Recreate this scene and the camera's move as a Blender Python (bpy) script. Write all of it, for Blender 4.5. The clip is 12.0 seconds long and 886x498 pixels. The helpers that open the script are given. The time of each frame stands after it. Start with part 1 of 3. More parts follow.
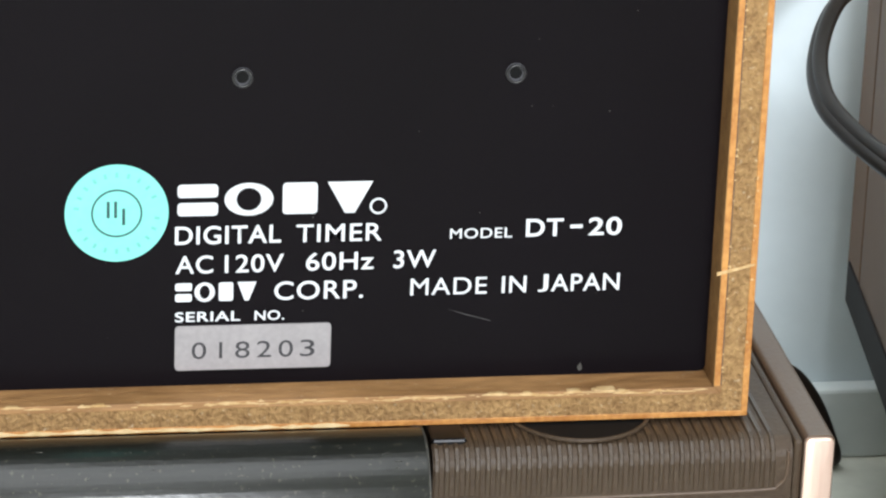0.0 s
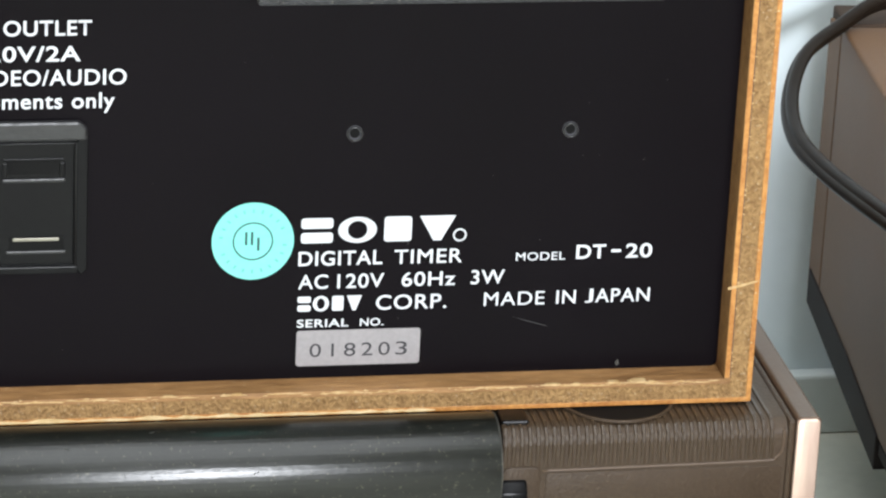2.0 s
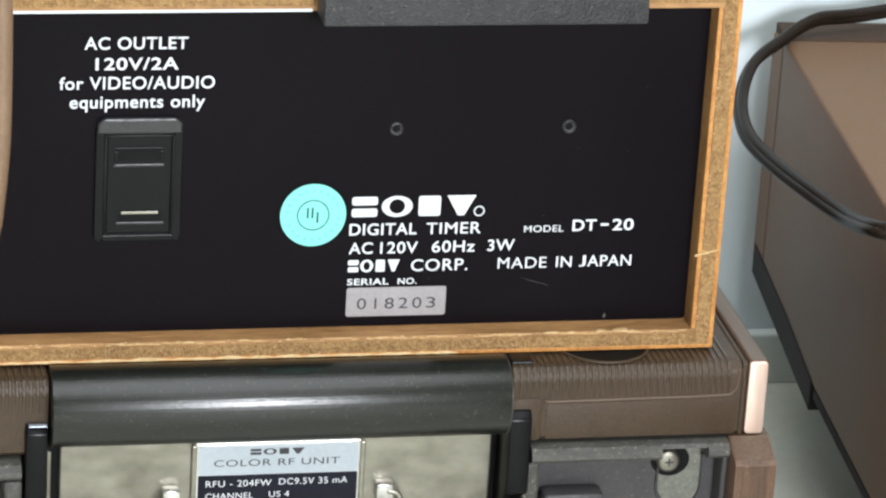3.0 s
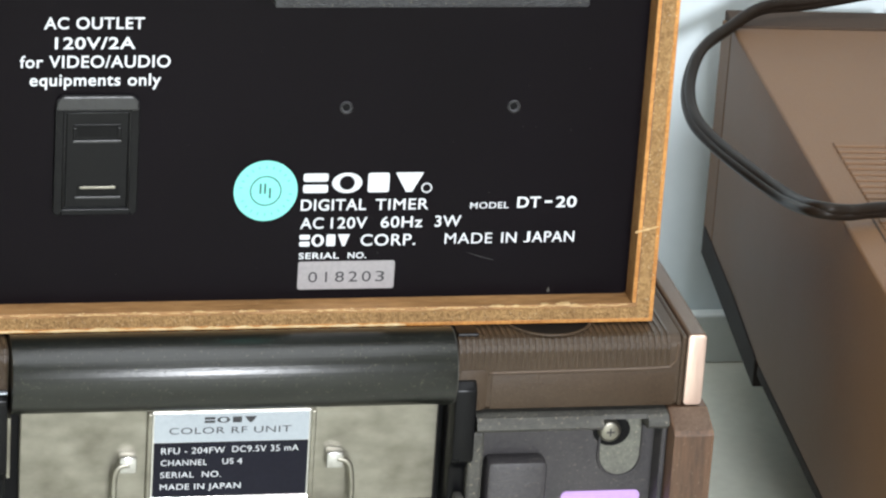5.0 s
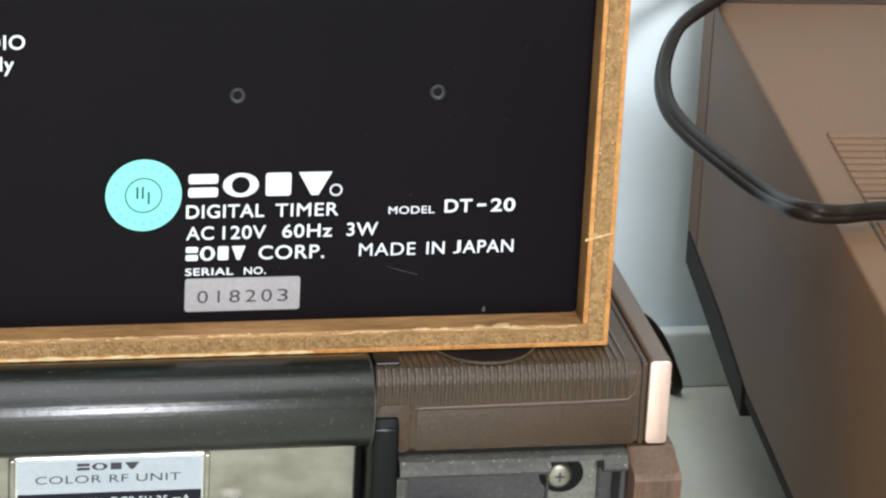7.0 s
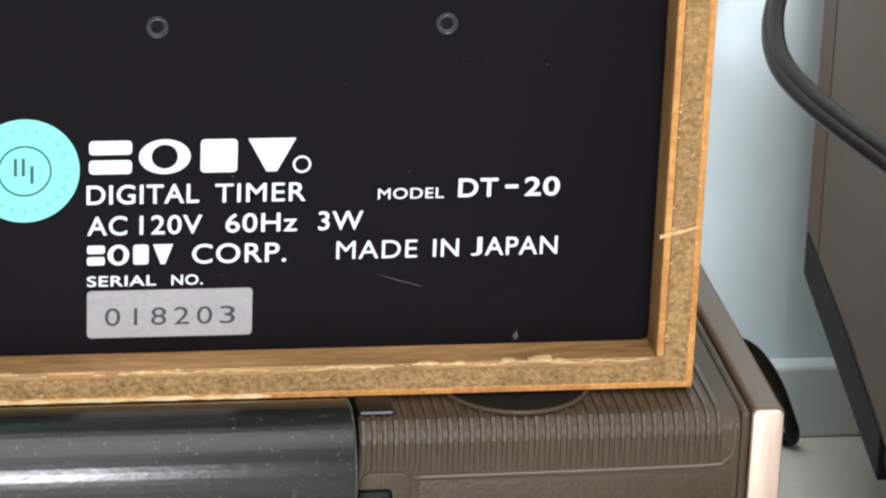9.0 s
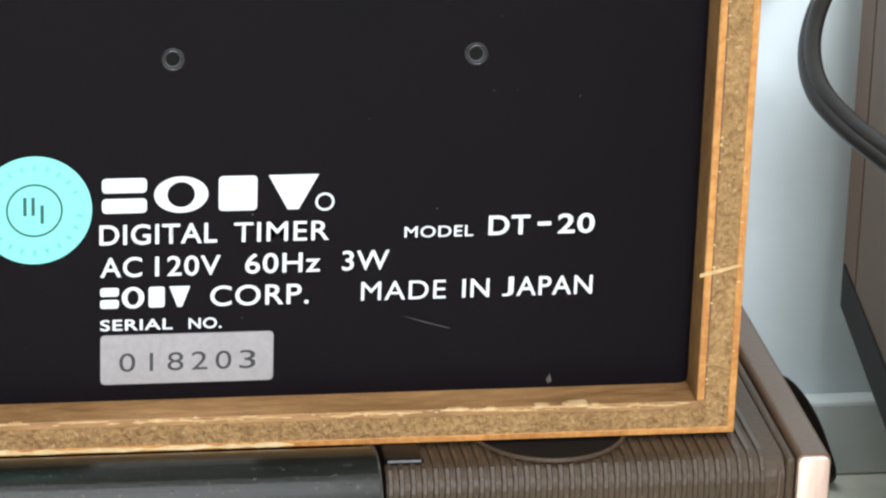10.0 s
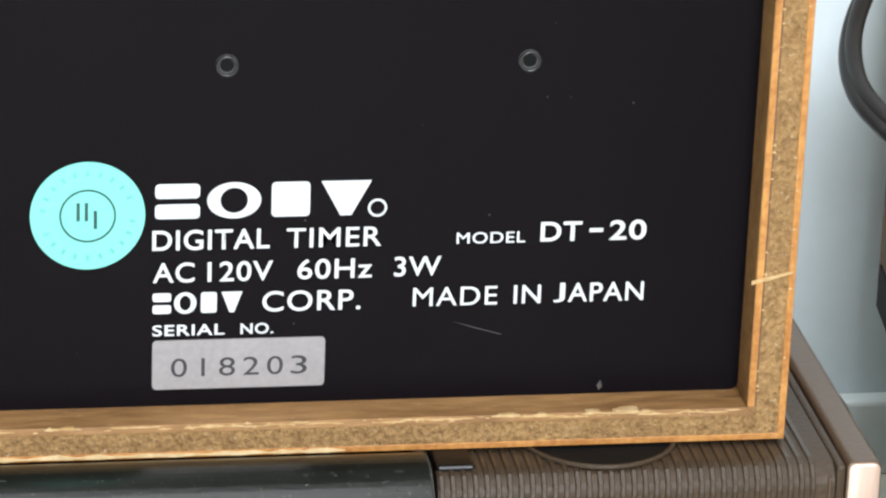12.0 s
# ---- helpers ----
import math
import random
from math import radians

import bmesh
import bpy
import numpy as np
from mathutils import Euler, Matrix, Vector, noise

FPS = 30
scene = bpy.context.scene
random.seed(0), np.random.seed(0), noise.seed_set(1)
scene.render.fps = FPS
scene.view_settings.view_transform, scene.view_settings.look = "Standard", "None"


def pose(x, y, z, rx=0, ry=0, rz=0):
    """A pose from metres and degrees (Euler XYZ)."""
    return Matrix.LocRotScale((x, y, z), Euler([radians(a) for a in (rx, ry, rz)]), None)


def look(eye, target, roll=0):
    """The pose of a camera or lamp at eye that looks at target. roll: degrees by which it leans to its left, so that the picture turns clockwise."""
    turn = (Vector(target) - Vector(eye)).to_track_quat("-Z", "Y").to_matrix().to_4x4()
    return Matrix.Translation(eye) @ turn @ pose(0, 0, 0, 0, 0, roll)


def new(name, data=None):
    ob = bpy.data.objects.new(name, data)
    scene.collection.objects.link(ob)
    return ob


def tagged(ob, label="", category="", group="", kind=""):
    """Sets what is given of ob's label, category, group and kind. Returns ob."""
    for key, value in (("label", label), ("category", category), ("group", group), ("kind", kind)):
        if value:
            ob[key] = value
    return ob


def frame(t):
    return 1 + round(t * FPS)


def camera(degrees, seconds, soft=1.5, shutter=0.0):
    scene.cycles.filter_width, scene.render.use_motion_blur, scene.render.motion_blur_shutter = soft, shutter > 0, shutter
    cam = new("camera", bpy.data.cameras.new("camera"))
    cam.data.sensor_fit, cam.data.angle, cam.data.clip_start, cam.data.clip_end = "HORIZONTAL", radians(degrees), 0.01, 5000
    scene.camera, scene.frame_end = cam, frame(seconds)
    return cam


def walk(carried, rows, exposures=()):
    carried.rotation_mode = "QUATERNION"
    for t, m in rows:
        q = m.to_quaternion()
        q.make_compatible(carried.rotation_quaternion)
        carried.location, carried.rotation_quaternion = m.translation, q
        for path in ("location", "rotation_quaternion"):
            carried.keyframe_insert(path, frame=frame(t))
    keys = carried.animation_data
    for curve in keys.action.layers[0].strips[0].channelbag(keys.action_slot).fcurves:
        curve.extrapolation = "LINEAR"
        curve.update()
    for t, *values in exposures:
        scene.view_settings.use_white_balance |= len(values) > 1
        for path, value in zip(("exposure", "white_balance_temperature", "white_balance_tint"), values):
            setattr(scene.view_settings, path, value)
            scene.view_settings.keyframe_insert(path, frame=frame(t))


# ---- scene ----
cam = camera(13.0, 12.0, soft=2.3)
# seconds, eye, yaw to the left, pitch, roll
PATH = [
    (0, (-0.05472, -0.51482, 0.32906), -9.286, -21.635, 2.116),
    (0.5, (-0.06220, -0.51612, 0.33182), -9.095, -21.738, 2.204),
    (1, (-0.06289, -0.51753, 0.33304), -9.322, -21.738, 2.371),
    (1.5, (-0.07957, -0.56582, 0.35236), -9.942, -21.830, 2.465),
    (2, (-0.10890, -0.63588, 0.38763), -11.191, -21.952, 2.804),
    (2.5, (-0.14270, -0.71670, 0.41898), -12.314, -21.841, 3.355),
    (2.7, (-0.15710, -0.76188, 0.43951), -12.420, -22.033, 3.489),
    (4.3, (-0.16733, -0.81231, 0.45277), -12.683, -22.016, 4.017),
    (4.5, (-0.16958, -0.81389, 0.45315), -12.933, -21.962, 3.983),
    (5, (-0.15658, -0.81573, 0.45114), -12.526, -21.988, 3.855),
    (5.5, (-0.14568, -0.81866, 0.44480), -12.265, -21.782, 3.504),
    (6, (-0.13450, -0.81089, 0.44737), -11.996, -22.049, 3.216),
    (6.5, (-0.11762, -0.74937, 0.42718), -11.913, -22.157, 3.114),
    (7, (-0.09932, -0.69383, 0.40215), -11.482, -22.002, 2.925),
    (7.2, (-0.08651, -0.67106, 0.39334), -10.896, -22.096, 2.751),
    (8.8, (-0.04638, -0.50934, 0.31962), -9.802, -21.476, 2.428),
    (9, (-0.04314, -0.49023, 0.31414), -9.591, -21.711, 2.306),
    (9.5, (-0.03468, -0.46596, 0.30462), -8.908, -21.712, 2.086),
    (10, (-0.04189, -0.46681, 0.30802), -9.420, -21.461, 1.961),
    (10.5, (-0.03859, -0.46654, 0.30853), -8.924, -21.312, 1.603),
    (11, (-0.03899, -0.46521, 0.30823), -9.211, -21.346, 1.703),
    (11.5, (-0.04008, -0.46638, 0.30871), -9.448, -21.307, 1.685),
    (12, (-0.04887, -0.46458, 0.31087), -9.473, -21.741, 2.180),
]


def aim(eye, yaw, pitch, roll):
    a, b = radians(yaw), radians(pitch)
    way = Vector((-math.sin(a) * math.cos(b), math.cos(a) * math.cos(b), math.sin(b)))
    return look(eye, Vector(eye) + way, roll)


walk(cam, [(t, aim(eye, yaw, pitch, roll)) for t, eye, yaw, pitch, roll in PATH])

# ---- light ----
scene.view_settings.exposure = 0.0
world = bpy.data.worlds.new("room_air")
scene.world = world
world.use_nodes = True
world.node_tree.nodes["Background"].inputs[0].default_value = (0.75, 0.85, 1.0, 1)
world.node_tree.nodes["Background"].inputs[1].default_value = 0.25


def area(name, eye, target, size, watts, colour):
    data = bpy.data.lights.new(name, "AREA")
    data.shape, data.size, data.energy, data.color = "DISK", size, watts, colour
    ob = new(name, data)
    ob.matrix_world = look(eye, target)
    return ob


area("ceiling_light", (0.04, -0.34, 1.30), (0.06, 0.0, 0.1), 1.40, 15.5, (0.955, 0.99, 1.055))
# unseen frontal light of no known kind, added for the tube's highlight
area("front_light", (0.115, -1.38, 0.53), (0.03, 0.0, 0.097), 0.23, 23.0, (0.955, 0.99, 1.055))

# ---- materials ----


def mat(name, a, b=None, rough=0.5, metal=0.0, scale=60.0, fine=900.0, bump=0.0, stretch=(1, 1, 1), spec=0.5, relief=0.0004, dots=0.0):
    """Two colours mixed by a broad noise, with a finer grain over it and a little relief."""
    m = bpy.data.materials.new(name)
    m.use_nodes = True
    nt = m.node_tree
    n, l = nt.nodes, nt.links
    out = n["Principled BSDF"]
    b = b or tuple(c * 0.8 for c in a)
    tc = n.new("ShaderNodeTexCoord")
    mp = n.new("ShaderNodeMapping")
    mp.inputs["Scale"].default_value = stretch
    l.new(tc.outputs["Object"], mp.inputs["Vector"])
    broad, grain = n.new("ShaderNodeTexNoise"), n.new("ShaderNodeTexNoise")
    for node, s, d in ((broad, scale, 4.0), (grain, fine, 3.0)):
        node.inputs["Scale"].default_value, node.inputs["Detail"].default_value = s, d
        l.new(mp.outputs["Vector"], node.inputs["Vector"])
    mix = n.new("ShaderNodeMix")
    mix.data_type = "RGBA"
    mix.inputs[6].default_value, mix.inputs[7].default_value = (*a, 1), (*b, 1)
    add = n.new("ShaderNodeMath")
    add.operation = "MULTIPLY_ADD"
    add.inputs[1].default_value = 0.5
    half = n.new("ShaderNodeMath")
    half.operation = "MULTIPLY"
    half.inputs[1].default_value = 0.5
    l.new(grain.outputs["Fac"], half.inputs[0])
    l.new(broad.outputs["Fac"], add.inputs[0])
    l.new(half.outputs[0], add.inputs[2])
    ramp = n.new("ShaderNodeMapRange")
    ramp.inputs["From Min"].default_value, ramp.inputs["From Max"].default_value = 0.35, 0.65
    l.new(add.outputs[0], ramp.inputs["Value"])
    l.new(ramp.outputs[0], mix.inputs[0])
    colour = mix.outputs[2]
    if dots:
        vor = n.new("ShaderNodeTexNoise")
        vor.inputs["Scale"].default_value, vor.inputs["Detail"].default_value = 1300, 2
        l.new(tc.outputs["Object"], vor.inputs["Vector"])
        step = n.new("ShaderNodeMapRange")
        step.inputs["From Min"].default_value, step.inputs["From Max"].default_value = 0.64, 0.74
        step.inputs["To Max"].default_value = dots
        l.new(vor.outputs["Fac"], step.inputs["Value"])
        over = n.new("ShaderNodeMix")
        over.data_type = "RGBA"
        over.inputs[7].default_value = (0.8, 0.7, 0.5, 1)
        l.new(colour, over.inputs[6])
        l.new(step.outputs[0], over.inputs[0])
        colour = over.outputs[2]
    l.new(colour, out.inputs["Base Color"])
    out.inputs["Metallic"].default_value = metal
    out.inputs["Specular IOR Level"].default_value = spec
    rr = n.new("ShaderNodeMapRange")
    rr.inputs["To Min"].default_value, rr.inputs["To Max"].default_value = max(0.03, rough - 0.08), min(1, rough + 0.08)
    l.new(broad.outputs["Fac"], rr.inputs["Value"])
    l.new(rr.outputs[0], out.inputs["Roughness"])
    if bump:
        bp = n.new("ShaderNodeBump")
        bp.inputs["Strength"].default_value, bp.inputs["Distance"].default_value = bump, relief
        l.new(grain.outputs["Fac"], bp.inputs["Height"])
        l.new(bp.outputs[0], out.inputs["Normal"])
    return m


M_PANEL = mat("black_enamel", (0.0028, 0.0018, 0.0028), (0.0038, 0.0025, 0.0040), 0.36, scale=30, fine=1500, bump=0.05, spec=0.075)
M_BOARD = mat("particle_board", (0.195, 0.105, 0.040), (0.385, 0.235, 0.098), 0.8, scale=620, fine=1500, bump=0.8, relief=0.0012, dots=0.25, spec=0.3, stretch=(1, 1, 0.8))
M_VENEER = mat("walnut_veneer_edge", (0.33, 0.125, 0.026), (0.54, 0.26, 0.07), 0.5, scale=260, fine=1100, bump=0.4, spec=0.4, dots=0.10)
M_LIP = mat("walnut_veneer_inside", (0.20, 0.098, 0.033), (0.40, 0.215, 0.083), 0.6, scale=120, fine=600, bump=0.6, stretch=(0.3, 1, 1), dots=0.12)
M_CHIP = mat("chipped_veneer", (0.62, 0.45, 0.24), (0.42, 0.25, 0.09), 0.7, scale=300, fine=900, bump=0.5)
M_BARE = mat("bare_pale_wood", (0.72, 0.56, 0.32), (0.56, 0.39, 0.18), 0.65, scale=240, fine=900, bump=0.4)
M_INK = mat("white_print", (0.66, 0.68, 0.71), (0.60, 0.62, 0.65), 0.6, scale=200)
M_STICKER = mat("turquoise_paper", (0.175, 0.60, 0.535), (0.20, 0.645, 0.575), 0.55, scale=80)
M_STICKER_INK = mat("dark_teal_print", (0.012, 0.075, 0.07), rough=0.6)
M_STICKER_PALE = mat("pale_teal_print", (0.14, 0.52, 0.46), rough=0.6)
M_PLATE = mat("grey_foil", (0.27, 0.255, 0.265), (0.33, 0.31, 0.32), 0.45, metal=0.3, scale=90, fine=1200, bump=0.1)
M_PLATE_INK = mat("dark_stamp", (0.03, 0.03, 0.035), rough=0.6)
M_BLACK = mat("black_plastic", (0.0025, 0.0025, 0.003), (0.004, 0.004, 0.0045), 0.3, scale=60, spec=0.16)
M_LIT_BORE = mat("lit_bore_plastic", (0.10, 0.10, 0.11), (0.13, 0.13, 0.14), 0.3, scale=60)
M_RIM = mat("black_rim", (0.016, 0.016, 0.017), (0.024, 0.024, 0.025), 0.34, scale=160, fine=900, bump=0.2)
# dull black parts; also paints the dark inside slots, sockets and pocket
M_BLACK_AND_SHADE = mat("dull_black", (0.004, 0.004, 0.004), rough=0.7, spec=0.15)
M_TEX = mat("textured_black", (0.018, 0.018, 0.020), (0.035, 0.036, 0.04), 0.55, scale=300, fine=1800, bump=0.9, dots=0.10)
M_TUBE = mat("satin_black_tube", (0.004, 0.0048, 0.0036), (0.008, 0.0092, 0.0066), 0.29, scale=45, fine=1400, stretch=(0.5, 1, 1), bump=0.08, dots=0.06, spec=0.54)
M_BROWN = mat("dark_brown_plastic", (0.044, 0.029, 0.018), (0.060, 0.040, 0.025), 0.46, scale=60, fine=1500, bump=0.3, dots=0.03, spec=0.24)
M_BROWN2 = mat("brown_trim", (0.086, 0.055, 0.035), (0.10, 0.065, 0.042), 0.42, scale=50, fine=1500, bump=0.15)
M_RIB = mat("glossy_brown_plastic", (0.042, 0.027, 0.016), (0.053, 0.035, 0.021), 0.30, scale=60, fine=1500, bump=0.12, spec=0.36)
M_FOIL = mat("rose_aluminium", (0.76, 0.58, 0.48), (0.66, 0.48, 0.39), 0.40, metal=0.5, scale=70, fine=900, stretch=(1, 1, 0.2), bump=0.15)
M_CHEEK = mat("walnut_cheek", (0.135, 0.072, 0.040), (0.060, 0.033, 0.019), 0.5, scale=90, fine=420, stretch=(2.5, 2.5, 0.25), bump=0.3, dots=0.06)
M_DUSTY_WOOD = mat("dusty_brown", (0.085, 0.052, 0.034), (0.13, 0.088, 0.062), 0.65, scale=160, fine=1200, bump=0.4, dots=0.1, spec=0.25)
M_GREY = mat("dusty_charcoal", (0.030, 0.0275, 0.030), (0.046, 0.042, 0.043), 0.55, scale=90, fine=1200, bump=0.4, dots=0.06)
M_POCKET = mat("pale_dust", (0.17, 0.17, 0.14), (0.10, 0.10, 0.085), 0.65, scale=160, fine=1200, bump=0.5, dots=0.2)
M_DUST = mat("dusty_grey_metal", (0.066, 0.063, 0.054), (0.034, 0.033, 0.029), 0.6, scale=200, fine=1200, bump=0.5, dots=0.2)
M_STEEL = mat("dull_nickel", (0.33, 0.315, 0.265), (0.155, 0.145, 0.115), 0.38, metal=0.8, scale=26, fine=110, bump=0.12, stretch=(1, 1, 1.6))
M_CHROME = mat("bright_steel", (0.60, 0.59, 0.57), rough=0.24, metal=0.9, scale=80)
M_SILVER = mat("silver_print", (0.42, 0.46, 0.51), (0.37, 0.41, 0.46), 0.35, metal=0.5, scale=60)
M_NAVY = mat("dark_blue_print", (0.008, 0.008, 0.014), (0.011, 0.011, 0.018), 0.35, scale=60, spec=0.12)
M_PURPLE = mat("lilac_paper", (0.48, 0.30, 0.64), (0.52, 0.33, 0.68), 0.55, scale=80)
M_CABLE = mat("dark_brown_rubber", (0.011, 0.0075, 0.005), (0.017, 0.012, 0.009), 0.36, spec=0.12, scale=40)
M_CORD = mat("brown_rubber", (0.16, 0.10, 0.06), (0.20, 0.13, 0.08), 0.3, scale=40)
M_CASE = mat("tan_brown_case", (0.122, 0.059, 0.024), (0.142, 0.072, 0.031), 0.56, scale=25, fine=1200, bump=0.2, spec=0.42)
M_CASE_SIDE = mat("dark_brown_case", (0.045, 0.029, 0.020), (0.055, 0.036, 0.025), 0.7, scale=25, fine=1200, bump=0.15, spec=0.15)
M_CASE_BASE = mat("blackish_brown", (0.014, 0.011, 0.010), (0.02, 0.016, 0.014), 0.7, scale=60, spec=0.2)
M_WALL = mat("pale_blue_paint", (0.64, 0.725, 0.75), (0.67, 0.755, 0.78), 0.75, scale=12, fine=260, bump=0.15, spec=0.25)
M_BASE = mat("pale_grey_paint", (0.70, 0.76, 0.75), (0.74, 0.80, 0.79), 0.6, scale=20, fine=260, bump=0.1, spec=0.3)
M_FLOOR = mat("grey_green_floor", (0.66, 0.665, 0.57), (0.73, 0.735, 0.635), 0.6, scale=30, fine=300, bump=0.1, spec=0.3)
M_ROOM = mat("cream_paint", (0.70, 0.68, 0.62), (0.66, 0.64, 0.58), 0.8, scale=6, fine=120, bump=0.1)

# ---- building helpers; lengths below are in centimetres, z counted from the timer's screw holes ----
RISE = 14.88


def cm(x, y, z):
    return Vector((x / 100, y / 100, (z + RISE) / 100))


def part(name, bm, material, parent=None, label=""):
    mesh = bpy.data.meshes.new(name)
    bm.to_mesh(mesh)
    bm.free()
    mesh.materials.append(material)
    ob = new(name, mesh)
    ob.parent = parent
    if label:
        tagged(ob, label)
    return ob


def thing(name, label, category, group="", kind=""):
    return tagged(new(name), label, category, group, kind)


def block(x0, x1, y0, y1, z0, z1, bevel=0.0, segments=2, bm=None):
    own = bmesh.new()
    v = [own.verts.new(cm(x, y, z)) for x in (x0, x1) for y in (y0, y1) for z in (z0, z1)]
    for f in ((0, 1, 3, 2), (4, 6, 7, 5), (0, 4, 5, 1), (2, 3, 7, 6), (0, 2, 6, 4), (1, 5, 7, 3)):
        own.faces.new([v[i] for i in f])
    bmesh.ops.recalc_face_normals(own, faces=own.faces)
    if bevel:
        bmesh.ops.bevel(own, geom=own.edges[:], offset=bevel / 100, segments=segments, affect="EDGES", profile=0.5)
    if bm is None:
        return own
    mesh = bpy.data.meshes.new("tmp")
    own.to_mesh(mesh)
    own.free()
    bm.from_mesh(mesh)
    bpy.data.meshes.remove(mesh)
    return bm


def prism(outline, axis, a, b, bevel=0.0):
    """An outline in the two other axes, drawn out along one axis from a to b."""
    bm = bmesh.new()
    place = {"x": lambda p, s: cm(s, p[0], p[1]), "y": lambda p, s: cm(p[0], s, p[1]), "z": lambda p, s: cm(p[0], p[1], s)}[axis]
    lo = [bm.verts.new(place(p, a)) for p in outline]
    hi = [bm.verts.new(place(p, b)) for p in outline]
    n = len(outline)
    bm.faces.new(lo)
    bm.faces.new(hi[::-1])
    for i in range(n):
        bm.faces.new((lo[i], hi[i], hi[(i + 1) % n], lo[(i + 1) % n]))
    bmesh.ops.recalc_face_normals(bm, faces=bm.faces)
    if bevel:
        bmesh.ops.bevel(bm, geom=bm.edges[:], offset=bevel / 100, segments=2, affect="EDGES", profile=0.5)
    return bm


def rounded(x0, x1, z0, z1, r, steps=6):
    """A rounded rectangle as an outline in x and z."""
    out = []
    for cx, cz, start in ((x1 - r, z1 - r, 0), (x0 + r, z1 - r, 90), (x0 + r, z0 + r, 180), (x1 - r, z0 + r, 270)):
        for k in range(steps + 1):
            a = radians(start + 90 * k / steps)
            out.append((cx + r * math.cos(a), cz + r * math.sin(a)))
    return out


def ellipse(cx, cz, rx, rz, n=48, start=0, end=360):
    return [(cx + rx * math.cos(radians(start + (end - start) * k / n)), cz + rz * math.sin(radians(start + (end - start) * k / n))) for k in range(n)]


def ring(cx, cz, r0, r1, y0, y1, n=48, squash=1.0):
    """A flat ring in the x-z plane between depths y0 (front) and y1."""
    bm = bmesh.new()
    loops = []
    for r, y in ((r0, y1), (r0, y0), (r1, y0), (r1, y1)):
        loops.append([bm.verts.new(cm(cx + r * math.cos(2 * math.pi * k / n), y, cz + squash * r * math.sin(2 * math.pi * k / n))) for k in range(n)])
    for a, b in ((0, 1), (1, 2), (2, 3), (3, 0)):
        for k in range(n):
            j = (k + 1) % n
            bm.faces.new((loops[a][k], loops[a][j], loops[b][j], loops[b][k]))
    bmesh.ops.recalc_face_normals(bm, faces=bm.faces)
    return bm


def tube(points, r, sides=14, smooth=8):
    """A round cord along a smooth line through the points (centimetres)."""
    pts = [Vector(p) for p in points]
    line = []
    for i in range(len(pts) - 1):
        p0, p1, p2, p3 = pts[max(i - 1, 0)], pts[i], pts[i + 1], pts[min(i + 2, len(pts) - 1)]
        for k in range(smooth):
            t = k / smooth
            line.append(0.5 * (2 * p1 + (p2 - p0) * t + (2 * p0 - 5 * p1 + 4 * p2 - p3) * t * t + (3 * p1 - p0 - 3 * p2 + p3) * t ** 3))
    line.append(pts[-1])
    bm = bmesh.new()
    rings, up = [], Vector((0.1, 0.9, 0.3))
    for i, p in enumerate(line):
        way = (line[min(i + 1, len(line) - 1)] - line[max(i - 1, 0)]).normalized()
        side = way.cross(up).normalized()
        up = side.cross(way).normalized()
        rings.append([bm.verts.new(cm(*(p + r * (math.cos(2 * math.pi * k / sides) * side + math.sin(2 * math.pi * k / sides) * up)))) for k in range(sides)])
    for a, b in zip(rings, rings[1:]):
        for k in range(sides):
            f = bm.faces.new((a[k], a[(k + 1) % sides], b[(k + 1) % sides], b[k]))
            f.smooth = True
    bm.faces.new(rings[0])
    bm.faces.new(rings[-1])
    bmesh.ops.recalc_face_normals(bm, faces=bm.faces)
    return bm


def print_text(text, x0, x1, z0, z1, y, material, parent, name="print", bold=0.0, depth=0.004, track=1.08, seated=False):
    """Flat printing that fills the width x0 to x1 and stands from z0 to the capitals' height z1 on a face at depth y. seated: no part hangs below z0."""
    curve = bpy.data.curves.new("lettering", "FONT")
    curve.body, curve.offset, curve.space_character = text, bold * 0.6, track
    ob = new("lettering", curve)
    bpy.context.view_layer.update()
    mesh = bpy.data.meshes.new_from_object(ob.evaluated_get(bpy.context.evaluated_depsgraph_get()))
    bpy.data.objects.remove(ob)
    bpy.data.curves.remove(curve)
    co = np.array([v.co[:] for v in mesh.vertices])
    lo, hi = co[:, 0].min(), co[:, 0].max()
    low, cap = (co[:, 1].min(), co[:, 1].max() - co[:, 1].min()) if seated else (0.0, 0.72)
    for v in mesh.vertices:
        v.co = cm(x0 + (v.co.x - lo) / (hi - lo) * (x1 - x0), y - depth, z0 + (v.co.y - low) / cap * (z1 - z0))
    bm = bmesh.new()
    bm.from_mesh(mesh)
    bpy.data.meshes.remove(mesh)
    return part(name, bm, material, parent)


